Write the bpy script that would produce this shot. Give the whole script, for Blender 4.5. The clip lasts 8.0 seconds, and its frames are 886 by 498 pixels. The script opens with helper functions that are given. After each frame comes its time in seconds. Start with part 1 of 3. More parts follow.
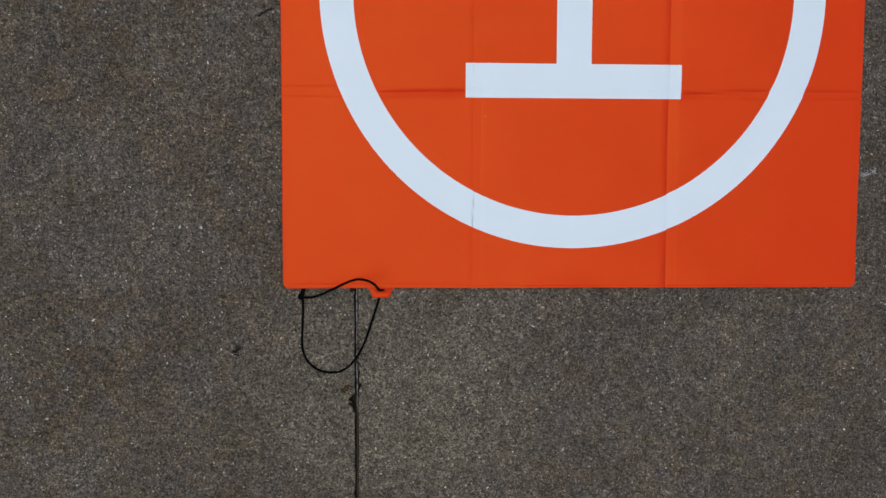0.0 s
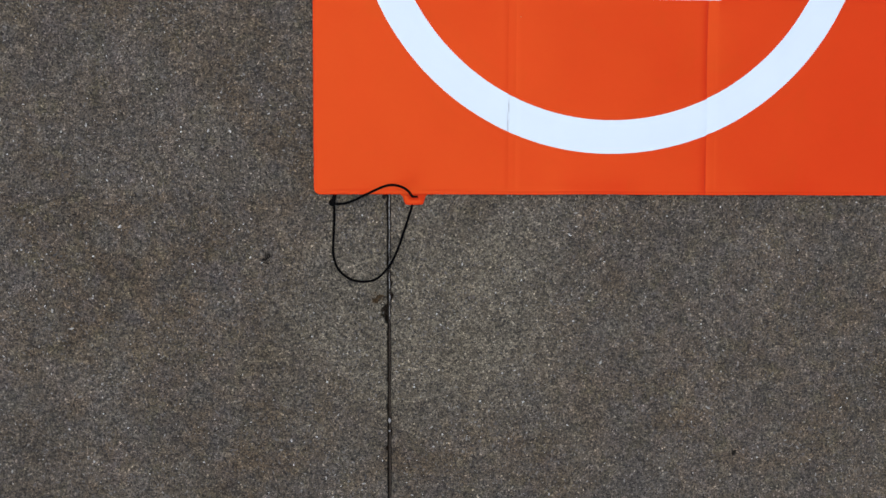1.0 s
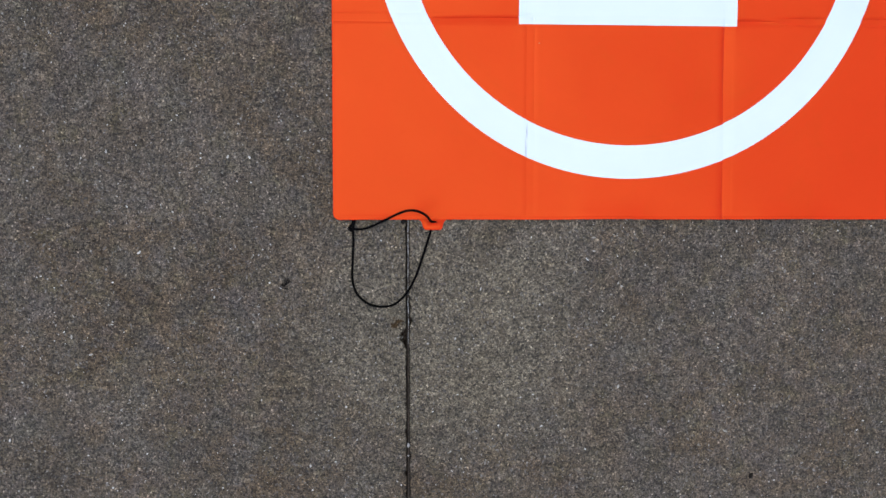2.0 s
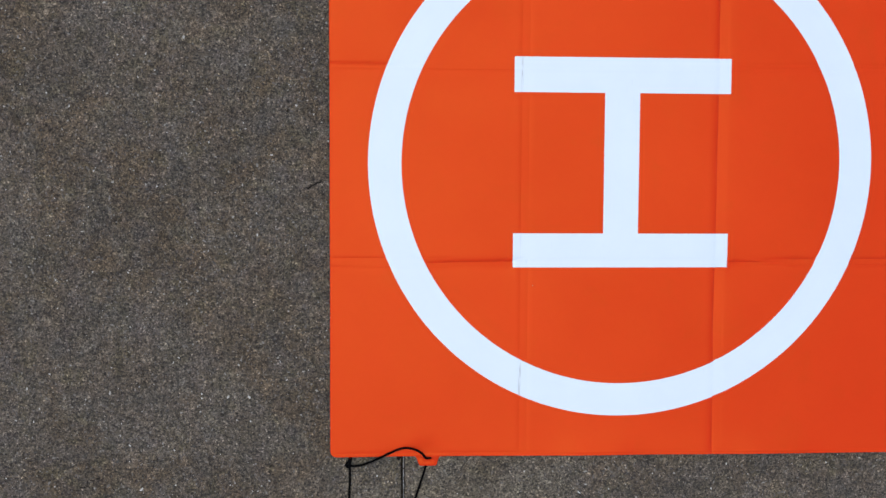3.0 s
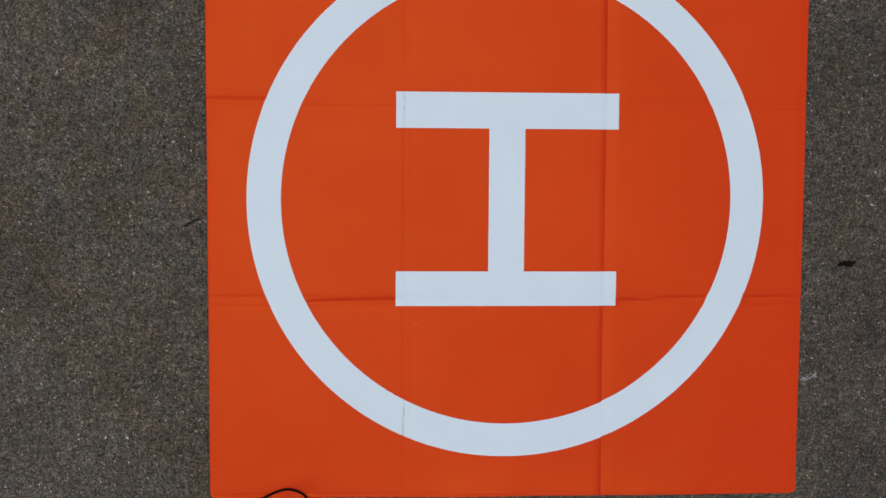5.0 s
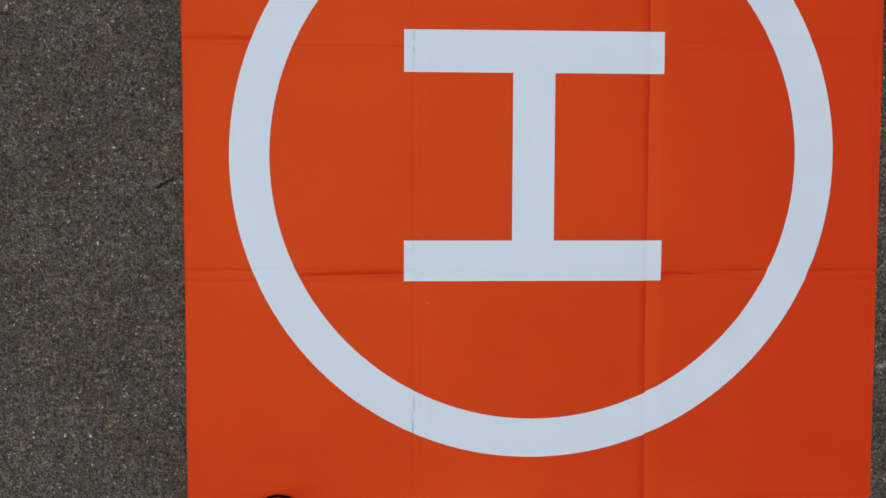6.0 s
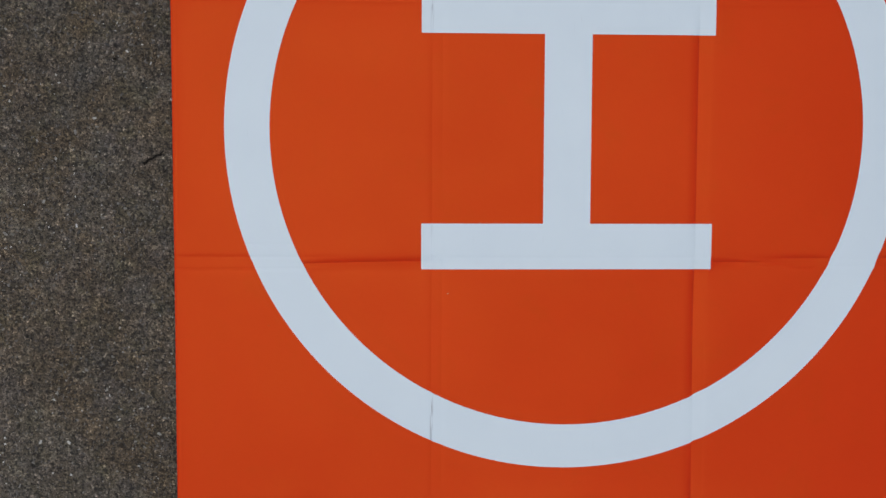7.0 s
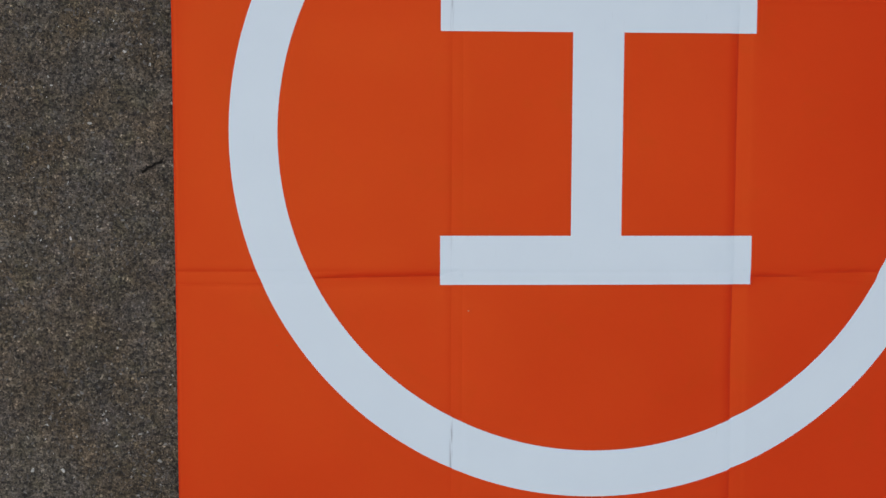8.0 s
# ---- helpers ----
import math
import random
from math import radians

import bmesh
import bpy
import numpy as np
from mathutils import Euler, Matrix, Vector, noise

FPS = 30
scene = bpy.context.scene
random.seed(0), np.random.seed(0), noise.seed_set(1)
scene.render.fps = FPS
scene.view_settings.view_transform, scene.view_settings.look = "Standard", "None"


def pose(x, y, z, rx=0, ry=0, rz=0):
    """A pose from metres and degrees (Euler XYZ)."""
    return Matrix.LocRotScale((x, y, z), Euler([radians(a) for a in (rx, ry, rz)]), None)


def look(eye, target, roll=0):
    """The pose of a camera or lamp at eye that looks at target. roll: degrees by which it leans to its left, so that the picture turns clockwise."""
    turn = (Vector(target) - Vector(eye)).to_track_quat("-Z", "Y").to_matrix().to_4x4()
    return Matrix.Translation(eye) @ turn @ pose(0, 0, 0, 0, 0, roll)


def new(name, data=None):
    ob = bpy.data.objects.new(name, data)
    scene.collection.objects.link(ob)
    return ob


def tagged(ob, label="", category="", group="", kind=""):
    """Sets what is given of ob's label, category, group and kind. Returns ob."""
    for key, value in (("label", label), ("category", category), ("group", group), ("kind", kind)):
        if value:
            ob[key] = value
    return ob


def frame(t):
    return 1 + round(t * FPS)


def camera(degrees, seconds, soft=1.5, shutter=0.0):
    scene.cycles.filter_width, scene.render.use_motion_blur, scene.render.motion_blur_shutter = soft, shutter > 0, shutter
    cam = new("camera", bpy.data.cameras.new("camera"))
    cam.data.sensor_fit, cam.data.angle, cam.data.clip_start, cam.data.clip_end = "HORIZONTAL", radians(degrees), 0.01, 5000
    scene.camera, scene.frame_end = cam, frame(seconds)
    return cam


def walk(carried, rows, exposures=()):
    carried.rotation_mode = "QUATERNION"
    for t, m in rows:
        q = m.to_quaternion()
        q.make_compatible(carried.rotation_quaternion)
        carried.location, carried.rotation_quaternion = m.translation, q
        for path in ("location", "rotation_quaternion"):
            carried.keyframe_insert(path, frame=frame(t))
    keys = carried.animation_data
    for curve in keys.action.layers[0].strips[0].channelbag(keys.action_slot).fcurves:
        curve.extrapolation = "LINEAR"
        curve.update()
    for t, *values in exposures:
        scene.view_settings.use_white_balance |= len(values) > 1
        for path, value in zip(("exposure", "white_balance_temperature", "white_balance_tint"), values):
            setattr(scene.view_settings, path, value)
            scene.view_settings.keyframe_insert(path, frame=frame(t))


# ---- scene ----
cam = camera(43, 8.0, soft=1.5)
PATH = [
    (0, pose(0.0834, 0.1628, 1.2477, -5.456, -4.317, 0.298)),
    (0.2, pose(0.0755, 0.1254, 1.2365, -5.363, -4.343, 0.276)),
    (0.5, pose(0.0641, 0.0886, 1.2310, -5.125, -4.358, 0.201)),
    (0.7, pose(0.0574, 0.0702, 1.2295, -5.089, -4.321, 0.200)),
    (1, pose(0.0500, 0.0498, 1.2228, -5.098, -4.227, 0.182)),
    (1.2, pose(0.0437, 0.0479, 1.2301, -5.040, -4.223, 0.184)),
    (2.3, pose(0.0161, 0.0884, 1.2203, -4.001, -4.834, 0.033)),
    (2.4, pose(0.0224, 0.1114, 1.2197, -3.682, -4.536, 0.102)),
    (2.5, pose(0.0215, 0.1308, 1.2217, -3.040, -4.533, 0.082)),
    (2.6, pose(0.0230, 0.1665, 1.2212, -2.938, -4.499, 0.143)),
    (2.8, pose(0.0300, 0.2621, 1.2330, -3.822, -4.277, 0.250)),
    (3, pose(0.0409, 0.3202, 1.2360, -4.103, -3.869, 0.301)),
    (3.2, pose(0.0476, 0.3622, 1.2388, -4.729, -3.664, 0.195)),
    (3.5, pose(0.0573, 0.3962, 1.2318, -5.465, -3.604, 0.392)),
    (3.7, pose(0.0818, 0.4066, 1.2274, -5.661, -3.563, 0.459)),
    (4, pose(0.1358, 0.4058, 1.2231, -5.437, -3.508, 0.460)),
    (4.2, pose(0.1541, 0.4018, 1.2233, -5.188, -3.608, 0.322)),
    (4.5, pose(0.1692, 0.3900, 1.2250, -4.740, -3.619, 0.343)),
    (4.7, pose(0.1733, 0.3814, 1.2251, -4.582, -3.646, 0.367)),
    (5.8, pose(0.1767, 0.3232, 1.1008, -3.961, -3.488, 0.248)),
    (6, pose(0.1756, 0.3153, 1.0446, -4.058, -3.428, 0.192)),
    (6.2, pose(0.1736, 0.3105, 1.0020, -4.237, -3.356, 0.296)),
    (6.5, pose(0.1702, 0.3089, 0.9638, -4.661, -3.170, 0.194)),
    (6.8, pose(0.1712, 0.3009, 0.9486, -4.465, -2.955, 0.206)),
    (7, pose(0.1747, 0.2972, 0.9271, -4.266, -2.789, 0.224)),
    (7.2, pose(0.1755, 0.2969, 0.9069, -4.205, -2.762, 0.252)),
    (7.5, pose(0.1714, 0.3001, 0.8825, -4.267, -2.791, 0.225)),
    (8, pose(0.1642, 0.3067, 0.8630, -4.490, -2.648, 0.172)),
]
EXPOSURES = [(0.0, -0.19, 6060, 6), (0.5, -0.06, 6000, 6), (1.0, 0.12, 5910, 7), (1.2, 0.17, 5870, 7), (2.3, 0.32, 5720, 8), (2.5, 0.31, 5720, 8),
             (3.0, 0.12, 5880, 7), (3.5, -0.07, 6010, 6), (4.0, -0.20, 6090, 6), (4.5, -0.33, 6130, 6), (4.7, -0.34, 6130, 6),
             (6.0, -0.40, 6150, 6), (8.0, -0.45, 6160, 6)]
walk(cam, PATH, EXPOSURES)

# ---- world and light: a bright overcast sky, a little stronger from the upper left ----
SUN_FROM = Vector((-0.09, 0.05, 1.0)).normalized()
world = bpy.data.worlds.new("overcast_sky")
scene.world = world
world.use_nodes = True
wn, wl = world.node_tree.nodes, world.node_tree.links
sky = wn.new("ShaderNodeTexSky")
sky.sky_type, sky.sun_disc = "NISHITA", False
sky.sun_elevation = math.asin(SUN_FROM.z)
sky.sun_rotation = math.atan2(SUN_FROM.x, SUN_FROM.y)
sky.air_density, sky.dust_density, sky.ozone_density = 1.0, 4.0, 1.0
wl.new(sky.outputs[0], wn["Background"].inputs["Color"])
wn["Background"].inputs["Strength"].default_value = 0.12
sun_data = bpy.data.lights.new("sun", "SUN")
sun_data.energy, sun_data.angle, sun_data.color = 1.08, radians(48), (1.0, 0.98, 0.95)
sun = new("sun", sun_data)
sun.matrix_world = look(SUN_FROM * 10, (0, 0, 0))


# ---- materials ----
class Nodes:
    """A short way to write a node material."""

    def __init__(self, name, rough=0.6):
        self.mat = bpy.data.materials.new(name)
        self.mat.use_nodes = True
        self.n, self.l = self.mat.node_tree.nodes, self.mat.node_tree.links
        self.bsdf = self.n["Principled BSDF"]
        self.bsdf.inputs["Roughness"].default_value = rough
        self.co = self.n.new("ShaderNodeTexCoord").outputs["Object"]

    def put(self, value, socket):
        if isinstance(value, bpy.types.NodeSocket):
            self.l.new(value, socket)
        else:
            socket.default_value = value

    def noise(self, scale, detail=3.0, rough=0.55, out="Fac", co=None, warp=0.0):
        t = self.n.new("ShaderNodeTexNoise")
        self.put(co or self.co, t.inputs["Vector"])
        t.inputs["Scale"].default_value, t.inputs["Detail"].default_value = scale, detail
        t.inputs["Roughness"].default_value, t.inputs["Distortion"].default_value = rough, warp
        return t.outputs[out]

    def cells(self, scale, out="Distance", co=None, feature="F1"):
        t = self.n.new("ShaderNodeTexVoronoi")
        t.feature = feature
        self.put(co or self.co, t.inputs["Vector"])
        t.inputs["Scale"].default_value = scale
        return t.outputs[out]

    def math(self, op, a, b=0.0, clamp=False):
        t = self.n.new("ShaderNodeMath")
        t.operation, t.use_clamp = op, clamp
        self.put(a, t.inputs[0])
        self.put(b, t.inputs[1])
        return t.outputs[0]

    def ramp(self, fac, stops, smooth=False):
        t = self.n.new("ShaderNodeValToRGB")
        r = t.color_ramp
        r.interpolation = "EASE" if smooth else "LINEAR"
        while len(r.elements) < len(stops):
            r.elements.new(0.5)
        for e, (at, c) in zip(r.elements, stops):
            e.position = at
            e.color = (c, c, c, 1) if isinstance(c, (int, float)) else (*c, 1)
        self.put(fac, t.inputs["Fac"])
        return t.outputs["Color"]

    def mix(self, fac, a, b, mode="MIX"):
        t = self.n.new("ShaderNodeMix")
        t.data_type, t.blend_type = "RGBA", mode
        ins = [i for i in t.inputs if i.type == "RGBA"]
        self.put(fac, t.inputs[0])
        for v, i in ((a, ins[0]), (b, ins[1])):
            self.put(v if isinstance(v, bpy.types.NodeSocket) else (*v, 1), i)
        return [o for o in t.outputs if o.type == "RGBA"][0]

    def red(self, colour, channel="Red"):
        t = self.n.new("ShaderNodeSeparateColor")
        self.put(colour, t.inputs[0])
        return t.outputs[channel]

    def bump(self, height, distance, strength=1.0, below=None):
        t = self.n.new("ShaderNodeBump")
        t.inputs["Strength"].default_value, t.inputs["Distance"].default_value = strength, distance
        self.put(height, t.inputs["Height"])
        if below:
            self.put(below, t.inputs["Normal"])
        return t.outputs["Normal"]

    def done(self, colour=None, rough=None, normal=None):
        for v, k in ((colour, "Base Color"), (rough, "Roughness"), (normal, "Normal")):
            if v is not None:
                self.put(v if isinstance(v, (bpy.types.NodeSocket, float)) else (*v, 1), self.bsdf.inputs[k])
        return self.mat


def concrete_material():
    m = Nodes("weathered_concrete", 0.85)
    # bent coordinates, so that the sand grains are not regular cells
    bend = m.n.new("ShaderNodeVectorMath")
    bend.operation = "MULTIPLY_ADD"
    m.put(m.noise(260, 2, out="Color"), bend.inputs[0])
    bend.inputs[1].default_value = (0.003, 0.003, 0.003)
    m.put(m.co, bend.inputs[2])
    co = bend.outputs[0]
    # cement paste: brown-grey with cooler, greener and rustier patches
    paste = m.mix(m.ramp(m.noise(5.5, 5, 0.62), [(0.38, 0.0), (0.62, 1.0)]), (0.109, 0.079, 0.047), (0.160, 0.121, 0.081))
    paste = m.mix(m.ramp(m.noise(7.1, 4, 0.6, warp=0.7), [(0.46, 0.0), (0.66, 0.8)]), paste, (0.128, 0.107, 0.085))
    paste = m.mix(m.ramp(m.noise(26, 5, 0.68, co=co), [(0.44, 0.0), (0.62, 0.75)]), paste, (0.108, 0.096, 0.077))
    paste = m.mix(m.ramp(m.noise(47, 4, 0.65), [(0.54, 0.0), (0.78, 0.18)]), paste, (0.134, 0.094, 0.052))
    paste = m.mix(m.ramp(m.noise(31, 4, 0.65, warp=0.5), [(0.50, 0.0), (0.66, 0.6)]), paste, (0.120, 0.099, 0.087))
    paste = m.mix(m.ramp(m.noise(38, 4, 0.65, warp=0.3), [(0.52, 0.0), (0.70, 0.62)]), paste, (0.122, 0.103, 0.056))
    paste = m.mix(m.ramp(m.noise(85, 4, 0.7, warp=0.4), [(0.54, 0.0), (0.74, 0.6)]), paste, (0.064, 0.049, 0.034))
    paste = m.mix(m.ramp(m.noise(11, 4, 0.6, warp=0.8), [(0.52, 0.0), (0.68, 0.42)]), paste, (0.108, 0.099, 0.086))
    paste = m.mix(m.ramp(m.noise(8.3, 4, 0.6, warp=0.6), [(0.55, 0.0), (0.72, 0.30)]), paste, (0.108, 0.083, 0.050))
    paste = m.mix(m.ramp(m.noise(14.7, 4, 0.6, warp=0.8), [(0.54, 0.0), (0.70, 0.38)]), paste, (0.120, 0.100, 0.064))
    # a pale, faintly green patch beside the joint, and a darker strip past the mat: lens falloff put into the colour
    def patch(at, size, low=0.25, high=1.0):
        t = m.n.new("ShaderNodeMapping")
        t.vector_type = "TEXTURE"
        t.inputs["Location"].default_value, t.inputs["Scale"].default_value = (*at, 0), (*size, 1)
        m.put(m.co, t.inputs["Vector"])
        away = m.n.new("ShaderNodeVectorMath")
        away.operation = "LENGTH"
        m.put(t.outputs[0], away.inputs[0])
        ragged = m.math("ADD", away.outputs["Value"], m.math("MULTIPLY", m.math("SUBTRACT", m.noise(9, 4, 0.6), 0.5), 0.9))
        return m.ramp(ragged, [(low, 1.0), (high, 0.0)], smooth=True)

    paste = m.mix(m.math("MULTIPLY", patch((0.13, -0.13), (0.24, 0.20)), 0.75), paste, (0.172, 0.146, 0.102))
    # darkening towards the picture's right side, painted into the concrete
    paste = m.mix(m.math("MULTIPLY", patch((0.80, 0.22), (0.26, 0.60)), 0.55), paste, (0.082, 0.064, 0.048))
    # sand: grains of three sizes, each with its own tone
    coarse = m.cells(640, "Color", co)
    tone = m.ramp(m.red(coarse), [(0.0, 0.36), (0.20, 0.77), (0.50, 0.99), (0.80, 1.13), (0.95, 1.38), (0.985, 1.9), (1.0, 3.0)])
    fine = m.ramp(m.red(m.cells(1250, "Color", co), "Green"), [(0.0, 0.52), (0.4, 0.96), (0.92, 1.20), (1.0, 2.2)])
    mottle = m.ramp(m.noise(190, 4, 0.7), [(0.28, 0.62), (0.46, 0.98), (0.72, 1.34)])
    clump = m.ramp(m.noise(360, 2, 0.5, co=co), [(0.30, 0.68), (0.50, 0.98), (0.70, 1.34)])
    hue = m.mix(m.red(coarse, "Blue"), (1.035, 1.0, 0.93), (1.0, 1.0, 0.985))
    colour = m.mix(1.0, m.mix(1.0, m.mix(1.0, paste, tone, "MULTIPLY"), fine, "MULTIPLY"), hue, "MULTIPLY")
    colour = m.mix(1.0, colour, mottle, "MULTIPLY")
    colour = m.mix(1.0, colour, clump, "MULTIPLY")
    colour = m.mix(1.0, colour, m.ramp(m.noise(82, 5, 0.72, warp=0.3), [(0.30, 0.60), (0.50, 0.98), (0.70, 1.38)]), "MULTIPLY")
    colour = m.mix(1.0, colour, m.ramp(m.noise(13, 5, 0.7, warp=0.5), [(0.32, 0.80), (0.50, 1.0), (0.68, 1.20)]), "MULTIPLY")
    # small open pits
    pit = m.math("MAXIMUM", m.ramp(m.noise(330, 2, 0.5), [(0.345, 1.0), (0.425, 0.0)]), m.ramp(m.noise(560, 1, 0.5), [(0.31, 1.0), (0.38, 0.0)]))
    # worn spots where pits lie close together
    spot = m.ramp(m.noise(27, 3, 0.6), [(0.60, 0.0), (0.72, 1.0)])
    pit = m.math("MAXIMUM", pit, m.math("MULTIPLY", spot, m.ramp(m.noise(300, 2, 0.6), [(0.42, 1.0), (0.50, 0.0)])))
    colour = m.mix(m.math("MULTIPLY", pit, 0.85), colour, (0.030, 0.026, 0.022))
    height = m.math("SUBTRACT", m.math("MULTIPLY", m.red(coarse), 0.5), m.cells(640, "Distance", co))
    height = m.math("SUBTRACT", height, m.math("MULTIPLY", pit, 1.0))
    normal = m.bump(m.noise(60, 4, 0.65), 0.002, 0.35)
    normal = m.bump(m.noise(360, 2, 0.5, co=co), 0.0014, 0.8, normal)
    normal = m.bump(height, 0.0010, 0.9, normal)
    m.bsdf.inputs["Specular IOR Level"].default_value = 0.3
    return m.done(colour, 0.9, normal)


def fabric_material():
    m = Nodes("orange_coated_fabric", 0.42)
    tone = m.mix(m.ramp(m.noise(5, 3, 0.6), [(0.3, 0.0), (0.7, 1.0)]), (0.622, 0.0312, 0.0058), (0.668, 0.0378, 0.0072))
    soil = m.ramp(m.noise(16, 5, 0.65, warp=0.6), [(0.55, 0.0), (0.78, 0.30)])
    tone = m.mix(soil, tone, (0.52, 0.045, 0.004))
    speck = m.ramp(m.noise(420, 1), [(0.80, 0.0), (0.84, 0.3)])
    tone = m.mix(speck, tone, (0.35, 0.09, 0.04))
    rough = m.ramp(m.noise(30, 4, 0.6), [(0.3, 0.34), (0.7, 0.42)])
    normal = m.bump(m.noise(9, 3, 0.5), 0.004, 0.25)
    normal = m.bump(m.noise(1500, 2), 0.00008, 0.5, normal)
    m.bsdf.inputs["Specular IOR Level"].default_value = 0.5
    m.bsdf.inputs["Specular Tint"].default_value = (0.9, 0.36, 0.06, 1)
    return m.done(tone, rough, normal)


def print_material():
    m = Nodes("white_print", 0.5)
    tone = m.mix(m.ramp(m.noise(14, 4, 0.6), [(0.35, 0.0), (0.75, 1.0)]), (0.706, 0.774, 0.796), (0.680, 0.748, 0.776))
    scuff = m.n.new("ShaderNodeMapping")
    scuff.inputs["Scale"].default_value = (1.0, 0.07, 1.0)
    m.put(m.co, scuff.inputs["Vector"])
    mark = m.ramp(m.noise(330, 3, 0.6, co=scuff.outputs[0]), [(0.70, 0.0), (0.80, 0.35)])
    tone = m.mix(mark, tone, (0.45, 0.46, 0.48))
    # rubbed grey where the print folds
    split = m.n.new("ShaderNodeSeparateXYZ")
    m.put(m.co, split.inputs[0])
    near = m.math("ABSOLUTE", m.math("SUBTRACT", split.outputs["X"], 0.2108))
    near = m.ramp(m.math("MULTIPLY", near, 400.0), [(0.15, 1.0), (0.75, 0.0)])
    worn = m.ramp(m.noise(55, 4, 0.65, co=scuff.outputs[0], warp=0.5), [(0.46, 0.0), (0.62, 1.0)])
    thin = m.ramp(m.noise(700, 2, 0.5, co=scuff.outputs[0]), [(0.45, 0.0), (0.60, 1.0)])
    tone = m.mix(m.math("MULTIPLY", m.math("MULTIPLY", near, worn), m.math("MULTIPLY", thin, 0.7)), tone, (0.25, 0.26, 0.28))
    normal = m.bump(m.noise(9, 3, 0.5), 0.004, 0.25)
    normal = m.bump(m.noise(1500, 2), 0.00008, 0.5, normal)
    return m.done(tone, 0.5, normal)


def plain_material(name, dark, light, scale, rough, relief=0.0005):
    m = Nodes(name, rough)
    m.bsdf.inputs["Specular IOR Level"].default_value = 0.15
    grain = m.noise(scale, 4, 0.65)
    colour = m.mix(m.ramp(grain, [(0.3, 0.0), (0.7, 1.0)]), dark, light)
    return m.done(colour, rough, m.bump(m.noise(scale * 1.7, 3), relief, 0.7))


CONCRETE = concrete_material()
FABRIC = fabric_material()
PRINT = print_material()
CORD = plain_material("black_elastic_cord", (0.0015, 0.0014, 0.0014), (0.005, 0.0045, 0.0045), 900, 0.95)
CORD.node_tree.nodes["Principled BSDF"].inputs["Specular IOR Level"].default_value = 0.05
FILLER = plain_material("dirty_joint_filler", (0.012, 0.009, 0.007), (0.120, 0.095, 0.072), 520, 0.9, 0.002)
SEALANT = plain_material("pale_old_sealant", (0.09, 0.083, 0.072), (0.46, 0.44, 0.40), 620, 0.8, 0.001)
BARK = plain_material("dark_bark", (0.006, 0.005, 0.004), (0.024, 0.018, 0.013), 700, 0.85)
DEAD_LEAF = plain_material("dead_leaf", (0.008, 0.006, 0.005), (0.036, 0.024, 0.016), 500, 0.8)
LIME = plain_material("white_lime_smear", (0.22, 0.22, 0.21), (0.48, 0.49, 0.48), 900, 0.85)


def sand_material():
    """Quartz, flint and brown sand: every grain has a tone of its own."""
    m = Nodes("exposed_sand_grains", 0.6)
    own = m.n.new("ShaderNodeNewGeometry").outputs["Random Per Island"]
    tone = m.ramp(own, [(0.0, (0.034, 0.029, 0.025)), (0.20, (0.072, 0.060, 0.047)), (0.55, (0.122, 0.101, 0.078)),
                        (0.80, (0.172, 0.148, 0.118)), (0.92, (0.250, 0.226, 0.186)), (0.972, (0.400, 0.370, 0.310)), (0.985, (0.640, 0.600, 0.520)), (1.0, (0.800, 0.770, 0.690))])
    return m.done(m.mix(m.ramp(m.noise(900, 2), [(0.3, 0.0), (0.7, 0.4)]), tone, (0.10, 0.088, 0.074)), 0.6)


SAND = sand_material()
GRIT = plain_material("pale_grit", (0.22, 0.20, 0.17), (0.60, 0.57, 0.52), 300, 0.8)
RUST = plain_material("brown_crumb", (0.024, 0.016, 0.008), (0.092, 0.056, 0.024), 500, 0.9)


# ---- building helpers ----
def part(name, bm, material, parent=None, label="", smooth=True):
    """Links a bmesh as one mesh object, under a thing or a part where one is given."""
    bmesh.ops.recalc_face_normals(bm, faces=bm.faces)
    return from_bm(name, bm, material, parent, label, smooth)


def from_bm(name, bm, material, parent=None, label="", smooth=True):
    me = bpy.data.meshes.new(name)
    bm.to_mesh(me)
    bm.free()
    me.materials.append(material)
    for p in me.polygons:
        p.use_smooth = smooth
    ob = new(name, me)
    ob.parent = parent
    if label:
        tagged(ob, label)
    return ob


def smoothstep(a, b, x):
    t = min(1.0, max(0.0, (x - a) / (b - a)))
    return t * t * (3 - 2 * t)


def wave(x, y, scale, seed=0.0):
    return noise.noise(Vector((x * scale + seed, y * scale - seed * 0.7, seed * 1.3)))


def grid_faces(bm, rows):
    for a, b in zip(rows, rows[1:]):
        for i in range(len(a) - 1):
            q = [a[i], a[i + 1], b[i + 1], b[i]]
            bm.faces.new(q)


def glide(points, steps):
    """A smooth line through a few control points (Catmull-Rom)."""
    p = [Vector(points[0])] + [Vector(v) for v in points] + [Vector(points[-1])]
    out = []
    for a, b, c, d in zip(p, p[1:], p[2:], p[3:]):
        for k in range(steps):
            t = k / steps
            out.append(0.5 * (2 * b + (c - a) * t + (2 * a - 5 * b + 4 * c - d) * t * t + (3 * b - a - 3 * c + d) * t ** 3))
    return out + [p[-1]]


